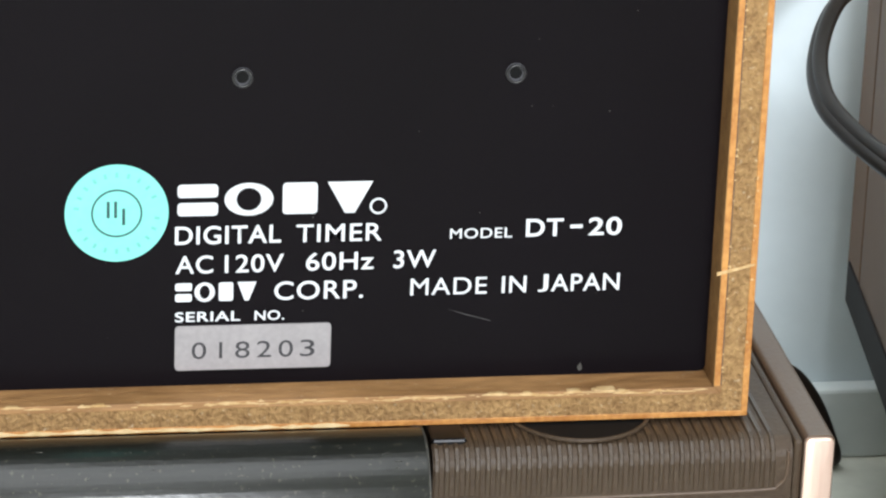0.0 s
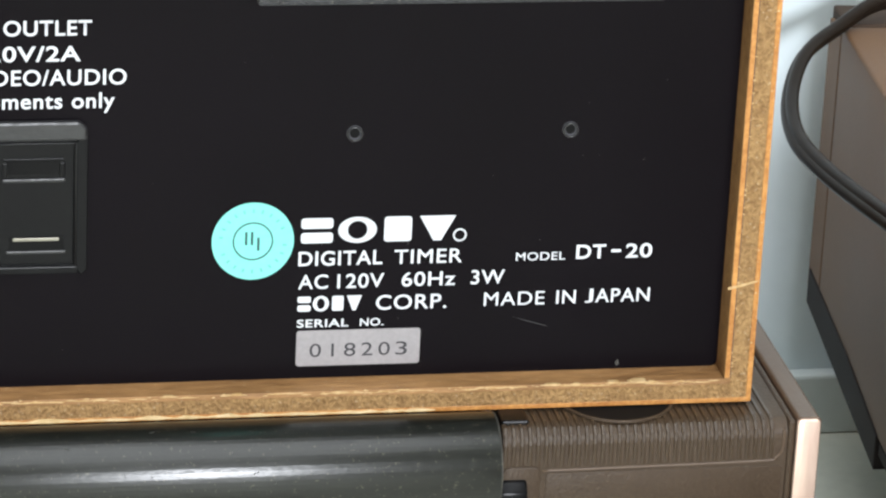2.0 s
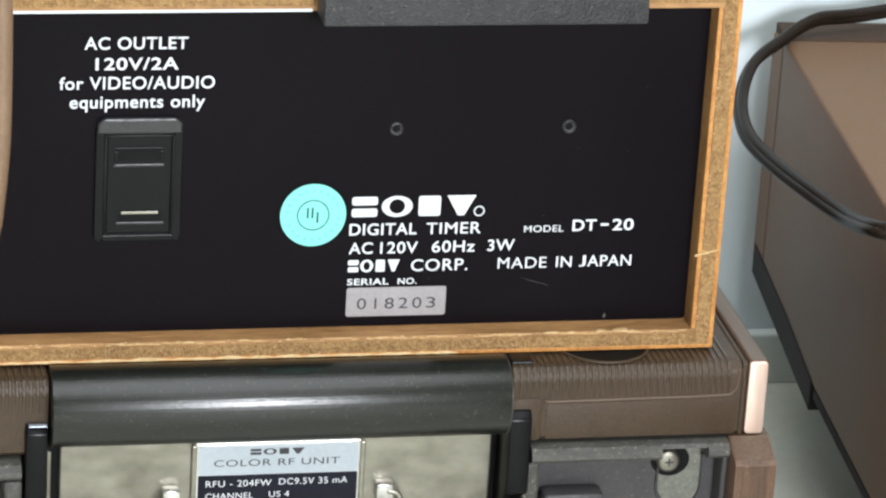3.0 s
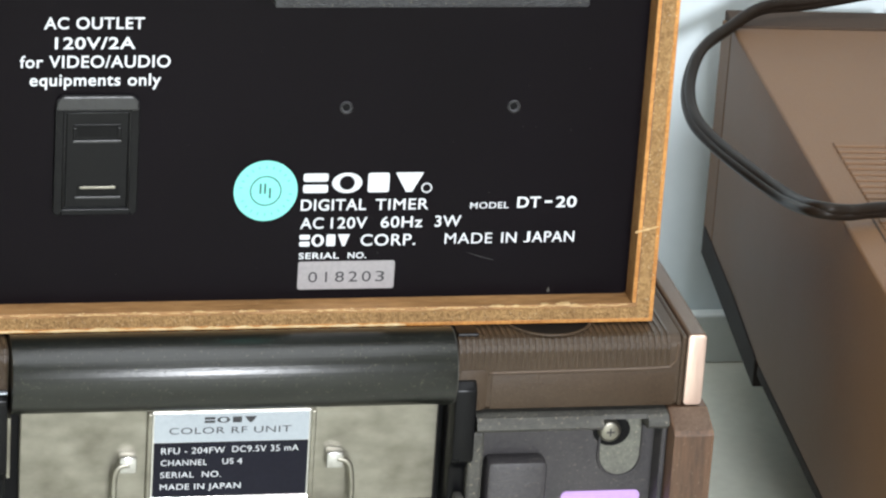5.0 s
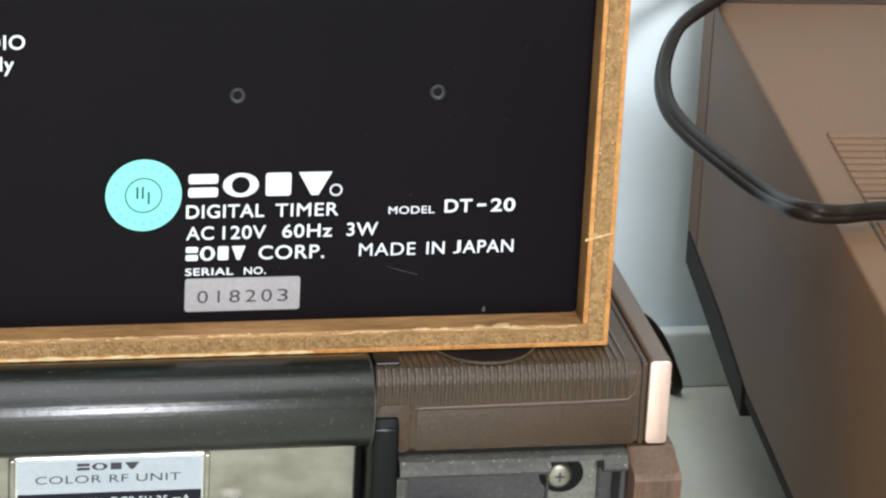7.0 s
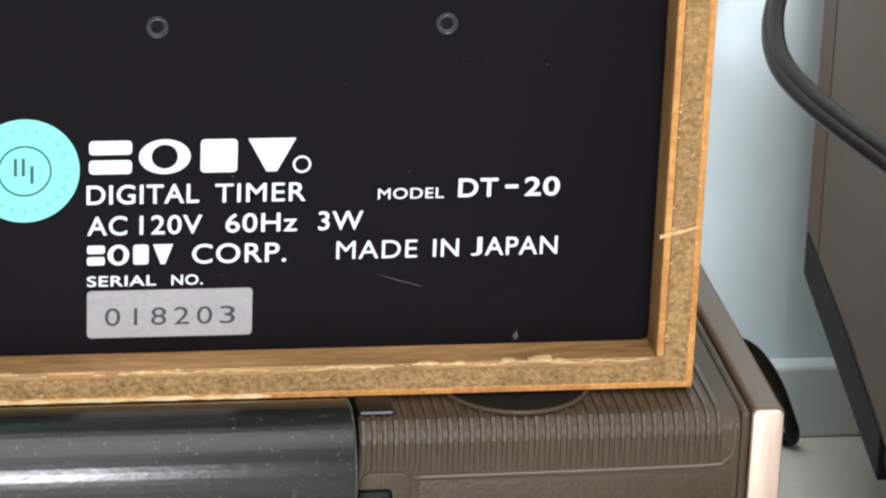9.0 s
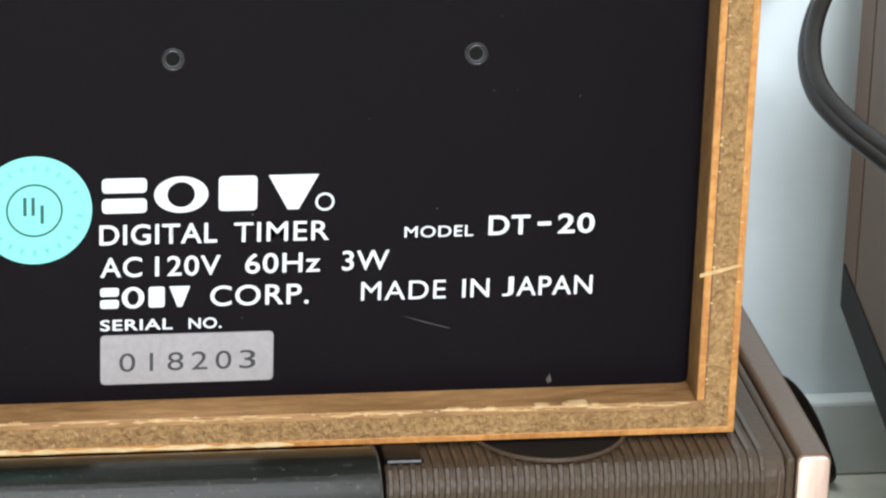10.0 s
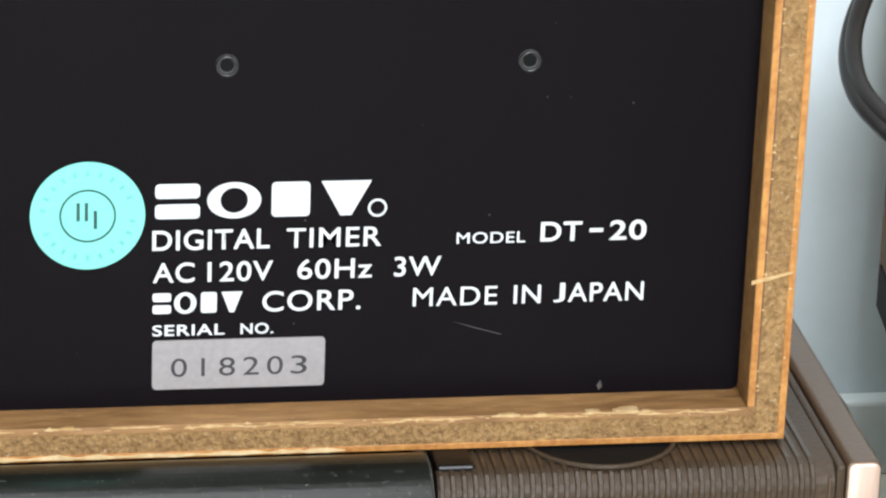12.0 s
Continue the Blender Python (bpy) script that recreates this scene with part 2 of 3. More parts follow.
def print_mark(x0, x1, z0, z1, y, material, parent, name="print"):
    """A maker's mark drawn as plain shapes: two stacked bars, a ring, a slab and a wedge."""
    w, h = (x1 - x0) / 4, z1 - z0
    loops = [rounded(x0 + 0.03 * w, x0 + 0.84 * w, z0 + k * h, z0 + (k + 0.42) * h, 0.12 * h) for k in (0, 0.58)]
    loops += [rounded(x0 + 2.14 * w, x0 + 2.84 * w, z0, z1, 0.12 * h), [(x0 + 3.04 * w, z1), (x0 + 3.40 * w, z0), (x0 + 3.60 * w, z0), (x0 + 3.96 * w, z1)]]
    bm = bmesh.new()
    for loop in loops:
        bm.faces.new([bm.verts.new(cm(px, y - 0.004, pz)) for px, pz in loop])
    cx, cz, n = x0 + 1.46 * w, (z0 + z1) / 2, 40
    outer = [bm.verts.new(cm(px, y - 0.004, pz)) for px, pz in ellipse(cx, cz, 0.49 * w, 0.52 * h, n)]
    inner = [bm.verts.new(cm(px, y - 0.004, pz)) for px, pz in ellipse(cx, cz, 0.25 * w, 0.36 * h, n)]
    for k in range(n):
        bm.faces.new((outer[k], outer[(k + 1) % n], inner[(k + 1) % n], inner[k]))
    return part(name, bm, material, parent)


def smooth(ob, angle=40):
    for p in ob.data.polygons:
        p.use_smooth = True
    ob.data.set_sharp_from_angle(angle=radians(angle))
    return ob


# ---- the room ----
def plain(name, x0, x1, y0, y1, z0, z1, material, label, category):
    ob = part(name, block(x0, x1, y0, y1, z0, z1), material)
    return tagged(ob, label, category, "", "structure")


FLOOR_Z = -RISE
WALL_Y = 18.95
plain("floor", -150, 150, -200, WALL_Y + 10, FLOOR_Z - 5, FLOOR_Z, M_FLOOR, "pale grey-green smooth floor", "floor")
plain("wall_north", -150, 150, WALL_Y, WALL_Y + 10, FLOOR_Z, 150, M_WALL, "pale blue painted wall behind the machines", "wall")
# the cream walls and ceiling are unseen, added to bounce light back
plain("wall_south", -150, 150, -210, -200, FLOOR_Z, 150, M_ROOM, "unseen cream wall added to close the room", "wall")
plain("wall_east", 150, 160, -200, WALL_Y, FLOOR_Z, 150, M_ROOM, "unseen cream wall added to close the room", "wall")
plain("wall_west", -160, -150, -200, WALL_Y, FLOOR_Z, 150, M_ROOM, "unseen cream wall added to close the room", "wall")
plain("ceiling", -160, 160, -210, WALL_Y + 10, 150, 155, M_ROOM, "unseen cream ceiling added to close the room", "ceiling")
base = part("baseboard", block(-150, 150, WALL_Y - 0.5, WALL_Y, FLOOR_Z, -13.35, 0.08), M_BASE)
tagged(base, "low pale grey-blue baseboard along the wall", "baseboard", "", "structure")

# ---- the timer ----
timer = thing("digital_timer", "black-backed digital timer in a worn walnut-veneer case", "timer")
FRONT, BACK = -0.60, 12.5
X0, X1, Z0, Z1 = -11.2, 7.46, -5.17, 3.45
IX0, IX1, IZ0, IZ1 = X0 + 0.53, 6.93, -4.70, 2.96
V = 0.09


def case_side(name, quad_outer, quad_inner, label):
    """quad_*: the two ends of the board's outer and inner edge in x and z, mitred at 45 degrees."""
    (a, b), (c, d) = quad_outer, quad_inner

    def lerp(p, q, s):
        return (p[0] + (q[0] - p[0]) * s, p[1] + (q[1] - p[1]) * s)

    thick = 0.5
    f0, f1 = V / thick, 1 - V * 1.3 / thick
    ob = part(name, prism([lerp(a, c, f0), lerp(b, d, f0), lerp(b, d, f1), lerp(a, c, f1)], "y", FRONT, BACK), M_BOARD, timer, label)
    part("veneer", prism([a, b, lerp(b, d, f0), lerp(a, c, f0)], "y", FRONT - 0.012, BACK, 0.01), M_VENEER, ob, "orange-brown veneer")
    part("veneer", prism([lerp(a, c, f1), lerp(b, d, f1), d, c], "y", FRONT - 0.008, BACK, 0.01), M_LIP, ob, "scuffed inner veneer")
    return ob


bottom_board = case_side("bottom_board", ((X0, Z0), (X1, Z0)), ((IX0, IZ0), (IX1, IZ0)), "chipped particle-board edge")
right_board = case_side("side_board", ((X1, Z0), (X1, Z1)), ((IX1, IZ0), (IX1, IZ1)), "particle-board edge with one scratch")
case_side("top_board", ((X1, Z1), (X0, Z1)), ((IX1, IZ1), (IX0, IZ1)), "particle-board edge")
case_side("side_board", ((X0, Z1), (X0, Z0)), ((IX0, IZ1), (IX0, IZ0)), "particle-board edge")
part("veneer", block(IX1 + 0.008, IX1 + 0.10, FRONT - 0.016, FRONT + 0.02, IZ0 + 0.02, IZ1 - 0.01, 0.006, 1), M_VENEER, right_board, "orange-brown veneer")
part("veneer_joint", block(IX1 + 0.10, IX1 + 0.118, FRONT - 0.010, FRONT + 0.02, IZ0 + 0.02, IZ1 - 0.01), M_DUSTY_WOOD, right_board)
panel = part("back_panel", prism(rounded(IX0 + 0.02, IX1 - 0.0, IZ0 + 0.0, IZ1, 0.12), "y", 0.0, 0.15), M_PANEL, timer, "satin black enamelled back panel with white printing")
part("front_cover", block(IX0 + 0.01, IX1 - 0.01, BACK - 0.6, BACK - 0.2, IZ0 + 0.01, IZ1 - 0.01), M_BLACK_AND_SHADE, timer)

chip_rng = random.Random(4)
# slivers of torn veneer along the inner front edge of the bottom board


def sliver(x, w, z, h, depth, parent, material=M_CHIP, proud=0.014):
    """A small uneven flake, thin at both ends."""
    n = 5
    up = [(x + w * k / n, z + h * chip_rng.uniform(0.35, 1.0) * math.sin(math.pi * (k + 0.35) / (n + 0.7))) for k in range(n + 1)]
    lo = [(x + w * k / n, z - h * chip_rng.uniform(0.1, 0.5) * math.sin(math.pi * (k + 0.35) / (n + 0.7))) for k in range(n, -1, -1)]
    part("chip", prism(up + lo, "y", FRONT - proud - chip_rng.uniform(0, 0.008), FRONT + depth), material, parent)


x = -10.0
while x < 6.7:
    w = chip_rng.uniform(0.10, 0.42)
    if chip_rng.random() < 0.85:
        sliver(x, min(w, 6.85 - x), IZ0 - 0.03 + chip_rng.uniform(-0.025, 0.012), chip_rng.uniform(0.016, 0.04), chip_rng.uniform(0.0, 0.05), bottom_board)
    x += w * chip_rng.uniform(0.7, 1.1)
for k in range(14):
    sliver(5.0 + chip_rng.uniform(-0.3, 0.6), chip_rng.uniform(0.08, 0.3), IZ0 + chip_rng.uniform(-0.03, 0.004), 0.016, chip_rng.uniform(0.0, 0.14), bottom_board)
x = -10.0
while x < 6.7:
    w = chip_rng.uniform(0.03, 0.13)
    if chip_rng.random() < 0.6:
        sliver(x, w, IZ0 + chip_rng.uniform(-0.075, 0.0), chip_rng.uniform(0.008, 0.022), chip_rng.uniform(0.0, 0.03), bottom_board)
    x += w + chip_rng.uniform(0.0, 0.12)
for k in range(34):
    z = chip_rng.uniform(-4.6, 2.8)
    sliver(IX1 + chip_rng.choice((0.10, 0.44)), chip_rng.uniform(0.02, 0.06), z, chip_rng.uniform(0.01, 0.04), 0.01, right_board)
# pale worn stretch on the lower outer edge, and nicks on the upright edge
x = -10.0
while x < 1.5:
    w = chip_rng.uniform(0.4, 1.3)
    sliver(x, w, Z0 + 0.038, chip_rng.uniform(0.05, 0.07), 0.02, bottom_board, M_BARE, 0.022)
    x += w * chip_rng.uniform(0.8, 1.0)
part("scratch", prism([(6.87, -2.94), (7.42, -2.79), (7.42, -2.755), (6.87, -2.885)], "y", FRONT - 0.02, FRONT), M_CHIP, right_board, "pale scratch across the edge")
part("chip", block(-11, -2.1, FRONT - 0.016, FRONT + 0.02, IZ1 - 0.015, IZ1 + 0.05, 0.006, 1), M_INK, timer, "bright worn lower edge")

# printing on the back panel
Y = 0.0
print_mark(-0.92, 1.93, -2.07, -1.59, Y, M_INK, panel)
part("print", ring(1.985, -1.975, 0.095, 0.125, -0.006, -0.001, 24), M_INK, panel)
for text, x0, x1, z0, z1, bold in (
    ("DIGITAL", -0.93, 0.59, -2.50, -2.22, 0.022), ("TIMER", 0.81, 2.05, -2.505, -2.225, 0.012),
    ("MODEL", 3.04, 3.95, -2.505, -2.345, 0.012), ("DT", 4.15, 4.70, -2.495, -2.22, 0.03), ("20", 5.07, 5.56, -2.495, -2.22, 0.03),
    ("AC", -0.92, -0.38, -2.95, -2.67, 0.016), ("120V", -0.21, 0.64, -2.95, -2.67, 0.016), ("60Hz", 0.96, 1.94, -2.945, -2.665, 0.016), ("3W", 2.23, 2.85, -2.94, -2.66, 0.016),
    ("CORP.", 0.51, 1.80, -3.39, -3.10, 0.014), ("MADE", 2.49, 3.61, -3.375, -3.10, 0.002), ("IN", 3.83, 4.19, -3.37, -3.10, 0.014), ("APAN", 4.555, 5.57, -3.365, -3.09, 0.014),
    ("SERIAL", -0.92, 0.02, -3.70, -3.545, 0.026), ("NO.", 0.23, 0.66, -3.70, -3.55, 0.026),
    ("AC OUTLET", -6.91, -4.67, 1.92, 2.20, 0.028), ("120V/2A", -6.66, -4.86, 1.45, 1.73, 0.028),
    ("for VIDEO/AUDIO", -7.43, -4.06, 1.01, 1.30, 0.020), ("equipments only", -7.20, -4.26, 0.58, 0.87, 0.024),
):
    print_text(text, x0, x1, z0, z1, Y, M_INK, panel, bold=bold)
print_mark(-0.93, 0.26, -3.39, -3.10, Y, M_INK, panel)
part("print", block(4.80, 4.98, -0.004, -0.001, -2.385, -2.33), M_INK, panel)
print_text("J", 4.36, 4.515, -3.37, -3.095, Y, M_INK, panel, bold=0.014, seated=True)
# faint scratch and specks
part("scratch", prism([(3.02, -3.60), (3.68, -3.80), (3.69, -3.815), (3.3, -3.70)], "y", -0.003, 0.0), M_GREY, panel)

for k in range(26):
    dx, dz, dr = chip_rng.uniform(-7.5, 6.7), chip_rng.uniform(-4.6, 1.5), chip_rng.uniform(0.006, 0.014)
    part("dust_speck", prism([(dx + dr * math.cos(q) * chip_rng.uniform(0.6, 1.3), dz + dr * math.sin(q)) for q in (0.2, 1.5, 2.7, 4.0, 5.2)], "y", -0.004, 0.0), M_DUST, panel)
part("dust_speck", prism([(5.0, -4.58), (5.05, -4.50), (5.08, -4.60), (5.03, -4.64)], "y", -0.02, 0.0), M_DUST, panel)
# round sticker
sticker = part("sticker", prism(ellipse(-1.762, -2.0, 0.737, 0.737, 72), "y", -0.012, 0.0), M_STICKER, timer, "round turquoise paper sticker")
part("print", ring(-1.762, -2.0, 0.338, 0.364, -0.016, -0.011), M_STICKER_INK, sticker)
part("print", block(-1.905, -1.862, -0.016, -0.011, -2.07, -1.82), M_STICKER_INK, sticker)
part("print", block(-1.80, -1.757, -0.016, -0.011, -2.07, -1.82), M_STICKER_INK, sticker)
part("print", block(-1.685, -1.642, -0.016, -0.011, -2.18, -1.93), M_STICKER_INK, sticker)
for k in range(22):
    a = 2 * math.pi * (k + 0.5) / 22
    cx, cz = -1.762 + 0.58 * math.cos(a), -2.0 + 0.58 * math.sin(a)
    if k not in (0, 11):
        part("print", prism([(cx + 0.045 * math.cos(a + q), cz + 0.045 * math.sin(a + q)) for q in (0.5, 2.6, 3.7, 5.8)], "y", -0.0145, -0.0115), M_STICKER_PALE, sticker)

# serial plate
plate = part("serial_plate", prism(rounded(-0.92, 1.345, -4.46, -3.765, 0.06), "y", -0.015, 0.0), M_PLATE, timer, "grey foil serial number plate")
for k, digit in enumerate("018203"):
    c = -0.57 + k * 0.315
    w = 0.045 if digit == "1" else 0.105
    print_text(digit, c - w / (2 if digit == "1" else 1), c + w / (2 if digit == "1" else 1), -4.28, -4.01, -0.0155, M_PLATE_INK, plate)

# screw holes
for hx in (0.0, 3.90):
    hole = part("screw_hole", tube([(hx + 0.125 * math.cos(radians(a)), -0.045, 0.01 + 0.125 * math.sin(radians(a))) for a in range(0, 361, 15)], 0.022, 8, 2), M_RIM, timer, "small round black screw hole")
    cone = bmesh.new()
    rings = [[cone.verts.new(cm(hx + q * math.cos(2 * math.pi * k / 32), y, 0.01 + q * math.sin(2 * math.pi * k / 32))) for k in range(32)] for q, y in ((0.148, 0.0), (0.130, -0.045), (0.118, -0.05), (0.088, -0.002))]
    for ra, rb in zip(rings, rings[1:]):
        for k in range(32):
            cone.faces.new((ra[k], ra[(k + 1) % 32], rb[(k + 1) % 32], rb[k]))
    # wall greyed to paint in the lit crescent inside the black hole
    part("bore", cone, M_LIT_BORE, hole)
    # black disc paints in the shade at the bottom of the bore
    part("socket", prism(ellipse(hx, 0.01, 0.09, 0.09, 20), "y", -0.006, 0.0), M_BLACK_AND_SHADE, hole)

# mains outlet
outlet = part("outlet", prism(rounded(-6.50, -4.82, -2.42, 0.02, 0.05), "y", -0.05, 0.0), M_BLACK, timer, "black two-slot mains outlet")
part("rim", prism([(-6.60, 0.02), (-6.60, 0.26), (-6.46, 0.38), (-4.88, 0.38), (-4.74, 0.26), (-4.74, 0.02)], "y", -0.16, 0.0, 0.05), M_RIM, outlet)
part("face", prism(rounded(-6.36, -4.96, -2.30, -0.02, 0.03), "y", -0.10, -0.02, 0.02), M_BLACK, outlet)
part("ledge", prism(rounded(-6.45, -4.88, -2.48, -2.34, 0.03), "y", -0.14, 0.0, 0.02), M_BLACK, outlet)
# slots are flat black blocks, their depth's shade put into the colour
part("slot", block(-6.18, -5.16, -0.108, -0.09, -0.60, -0.36, 0.004), M_BLACK_AND_SHADE, outlet)
part("slot_lip", block(-6.22, -5.12, -0.135, -0.09, -0.75, -0.68, 0.02), M_RIM, outlet)
part("slot_lip", block(-6.20, -5.14, -0.125, -0.09, -0.35, -0.30, 0.015), M_BLACK, outlet)
for x0, x1 in ((-6.22, -6.12), (-5.22, -5.12)):
    part("slot_end", block(x0, x1, -0.130, -0.09, -0.66, -0.38, 0.02), M_BLACK, outlet)
part("slot_lip", block(-6.14, -5.10, -0.125, -0.09, -2.10, -2.04, 0.015), M_RIM, outlet)
for x0, x1, x2, x3 in ((-6.62, -6.50, -6.42, -6.52), (-4.72, -4.84, -4.92, -4.82)):
    part("rim_side", prism([(x0, 0.10), (x1, 0.10), (x2, -0.02), (x2, -2.40), (x3, -2.52), (x0, -2.40)], "y", -0.13, 0.0, 0.02), M_BLACK, outlet)
# paler tube draws the thin highlight along the outlet's inner edge
part("rim_highlight", tube([(-6.40, -0.125, -2.38), (-6.40, -0.125, -0.02), (-4.93, -0.125, -0.02), (-4.93, -0.125, -2.38)], 0.012, 6, 1), M_RIM, outlet)
part("slot", block(-6.10, -5.14, -0.108, -0.09, -2.02, -1.78, 0.004), M_BLACK_AND_SHADE, outlet)
part("contact", block(-6.03, -5.22, -0.115, -0.09, -1.86, -1.80, 0.008), M_STEEL, outlet, "metal contact in the slot")

# black bracket over the upper edge
smooth(part("bracket", block(-2.0, 5.11, -1.52, FRONT - 0.02, 2.90, 5.2, 0.06), M_TEX, timer, "textured black bracket over the top edge"))
# the timer's cord
smooth(part("cord", tube([(-8.89, 2.0, 5.6), (-8.89, -1.2, 5.4), (-8.89, -2.0, 4.0), (-8.87, -2.05, 2.0), (-8.90, -2.05, 0.2), (-9.12, -2.0, -1.8), (-9.6, -1.7, -3.4), (-10.2, -0.6, -3.9), (-10.3, 0.1, -3.9)], 0.235), M_CORD, timer, "glossy brown power cord"))

# ---- the video recorder ----
deck = thing("video_recorder", "dark brown ribbed video recorder with walnut cheeks", "video recorder")
DY, DT, DB = -1.37, -5.25, -7.02
DX0, DX1 = -34.0, 8.16


def shell_outline(y_back):
    """The upper shell's section: flat top, rounded rear edge, upright rear face."""
    r = 0.30
    arc = [(DY + r - r * math.sin(radians(a)), DT - r + r * math.cos(radians(a))) for a in range(0, 91, 15)]
    return [(y_back, DT), *arc, (DY, DB + 0.1), (DY + 0.1, DB), (y_back, DB)]


upper = smooth(part("upper_shell", prism(shell_outline(15.0), "x", 2.70, DX1 - 0.16), M_BROWN, deck, "dark brown ribbed plastic shell"), 30)
upper_left = smooth(part("upper_shell", prism(shell_outline(15.0), "x", DX0, -7.66), M_BROWN, deck, "dark brown ribbed plastic shell"), 30)
part("shell_bridge", block(-7.66, 2.70, -0.2, 15.0, DB, DT), M_BROWN, deck)
part("edge_strip", block(DX1 - 0.15, DX1 - 0.02, DY - 0.01, 15.0, DB, DT + 0.01, 0.05), M_BROWN, deck)
side = smooth(part("side_trim", prism(rounded(DX1, 8.62, DB + 0.02, DT + 0.06, 0.1), "y", DY + 0.03, 15.0), M_BROWN2, deck, "brown side trim"), 40)
smooth(part("end_cap", prism(rounded(DX1 + 0.01, 8.60, DB + 0.03, DT + 0.03, 0.09), "y", DY - 0.03, DY + 0.12, 0.02), M_FOIL, side, "rose-tinted aluminium end cap"))

# ribs over the rear edge
PITCH, RIB_W, RIB_H = 0.15, 0.10, 0.03
r = 0.30
RIB_LINE = [(6.0, DT), (DY + r, DT)] + [(DY + r - r * math.sin(radians(a)), DT - r + r * math.cos(radians(a))) for a in (30, 60, 90)] + [(DY, -5.99)]
RIB_OUT = [(0, 1), (0, 1), (-0.5, 0.866), (-0.866, 0.5), (-0.8, 0), (-0.25, 0)]


def rib_mesh(line, outward):
    bm = bmesh.new()
    rows = []
    for (y, z), (oy, oz) in zip(line, outward):
        rows.append([bm.verts.new(Vector((w / 100, (y + oy * h) / 100, (z + oz * h + RISE) / 100))) for w, h in ((-RIB_W / 2, -0.01), (-RIB_W / 4, RIB_H), (RIB_W / 4, RIB_H), (RIB_W / 2, -0.01))])
    for a, b in zip(rows, rows[1:]):
        for k in range(3):
            bm.faces.new((a[k], a[k + 1], b[k + 1], b[k]))
    bm.faces.new(rows[-1])
    bmesh.ops.recalc_face_normals(bm, faces=bm.faces)
    mesh = bpy.data.meshes.new("rib")
    bm.to_mesh(mesh)
    bm.free()
    mesh.materials.append(M_RIB)
    return mesh


FULL_RIB = rib_mesh(RIB_LINE, RIB_OUT)
rx = 2.75
while rx < 7.85:
    ob = new("rib", FULL_RIB)
    ob.location.x, ob.parent = rx / 100, upper
    rx += PITCH
rx = -7.75
while rx > -12.0:
    ob = new("rib", FULL_RIB)
    ob.location.x, ob.parent = rx / 100, upper_left
    rx -= PITCH
part("border_line", tube([(3.45, DY, -6.07), (5.5, DY, -6.05), (7.55, DY, -6.02), (7.80, DY, -5.96), (7.92, DY, -5.8), (7.93, DY, -5.4)], 0.025, 6), M_BROWN2, upper)
smooth(part("corner_plate", prism(rounded(2.72, 3.42, -7.0, -5.98, 0.14), "y", DY - 0.03, DY + 0.05, 0.015), M_BROWN, upper))
smooth(part("lower_field", prism(rounded(3.52, 7.93, -6.98, -6.12, 0.05), "y", DY - 0.012, DY + 0.05, 0.006), M_BROWN, upper))
# round dish in the top
dish = part("dish", prism([(px, py) for px, py in ellipse(5.0, -0.18, 1.02, 1.02)], "z", DT - 0.02, DT + 0.045), M_BLACK_AND_SHADE, upper, "round dark dish in the ribbed top")
part("dish_rim", tube([(5.0 + 1.05 * math.cos(radians(a)), -0.18 + 1.05 * math.sin(radians(a)), DT + 0.04) for a in range(0, 361, 15)], 0.035, 8, 2), M_BROWN, dish)

# rubber feet under the timer, on the recorder's top
for fx in (-9.5, 6.0):
    for fy in (0.5, 11.0):
        part("rubber_foot", prism(ellipse(fx, fy, 0.5, 0.5, 20), "z", DT + 0.035, Z0), M_BLACK_AND_SHADE, timer)

part("end_flange", block(2.70, 3.22, -1.12, 0.6, DT - 0.1, DT + 0.075, 0.04), M_BLACK, deck)
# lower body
lower = part("lower_chassis", block(DX0, 7.9, -0.4, 14.5, -13.9, DB - 0.02), M_BLACK_AND_SHADE, deck)
CHEEK = [(14.8, DB - 0.02), (-1.42, DB - 0.02), (-2.12, -7.33), (-2.2, -7.42), (-2.2, -14.1), (14.8, -14.1)]
part("walnut_cheek", prism(CHEEK, "x", 7.80, 8.76, 0.02), M_CHEEK, deck, "walnut side cheek with a dusty upper edge")
part("cheek_top", prism([(-1.44, DB - 0.015), (-1.44, DB + 0.0), (-2.10, -7.31), (-2.10, -7.33)], "x", 7.84, 8.72), M_DUSTY_WOOD, deck, "dusty brown upper edge")
for fx in (-30, 6.5):
    for fy in (0.5, 13.0):
        part("foot", prism(ellipse(fx, fy, 0.8, 0.8, 20), "z", FLOOR_Z, -13.9), M_BLACK_AND_SHADE, deck)
# rear frame: dusty rim round a recessed charcoal panel
rear = part("rear_panel", block(2.9, 7.82, -0.95, -0.4, -13.7, -7.1), M_GREY, deck, "charcoal rear panel")
part("rim", prism([(-0.4, -7.10), (-1.30, -7.10), (-1.55, -7.15), (-1.68, -7.26), (-1.70, -7.38), (-1.60, -7.48), (-0.9, -7.52)], "x", 3.2, 6.22), M_DUST, rear, "dusty metal rim")
part("rim", prism([(-0.4, -7.10), (-1.30, -7.10), (-1.55, -7.15), (-1.68, -7.26), (-1.70, -7.38), (-1.60, -7.48), (-0.9, -7.52)], "x", 7.30, 7.82), M_DUST, rear, "dusty metal rim")
part("rim", prism([(-0.4, -7.10), (-1.30, -7.10), (-1.50, -7.15), (-1.56, -7.24), (-1.4, -7.30), (-0.9, -7.32)], "x", 6.22, 7.30), M_DUST, rear)
part("rim", block(3.05, 3.42, -1.55, -0.9, -13.7, -7.5, 0.08), M_DUST, rear)
part("rim", block(7.66, 7.80, -1.6, -0.9, -13.7, -7.2, 0.05), M_GREY, rear)
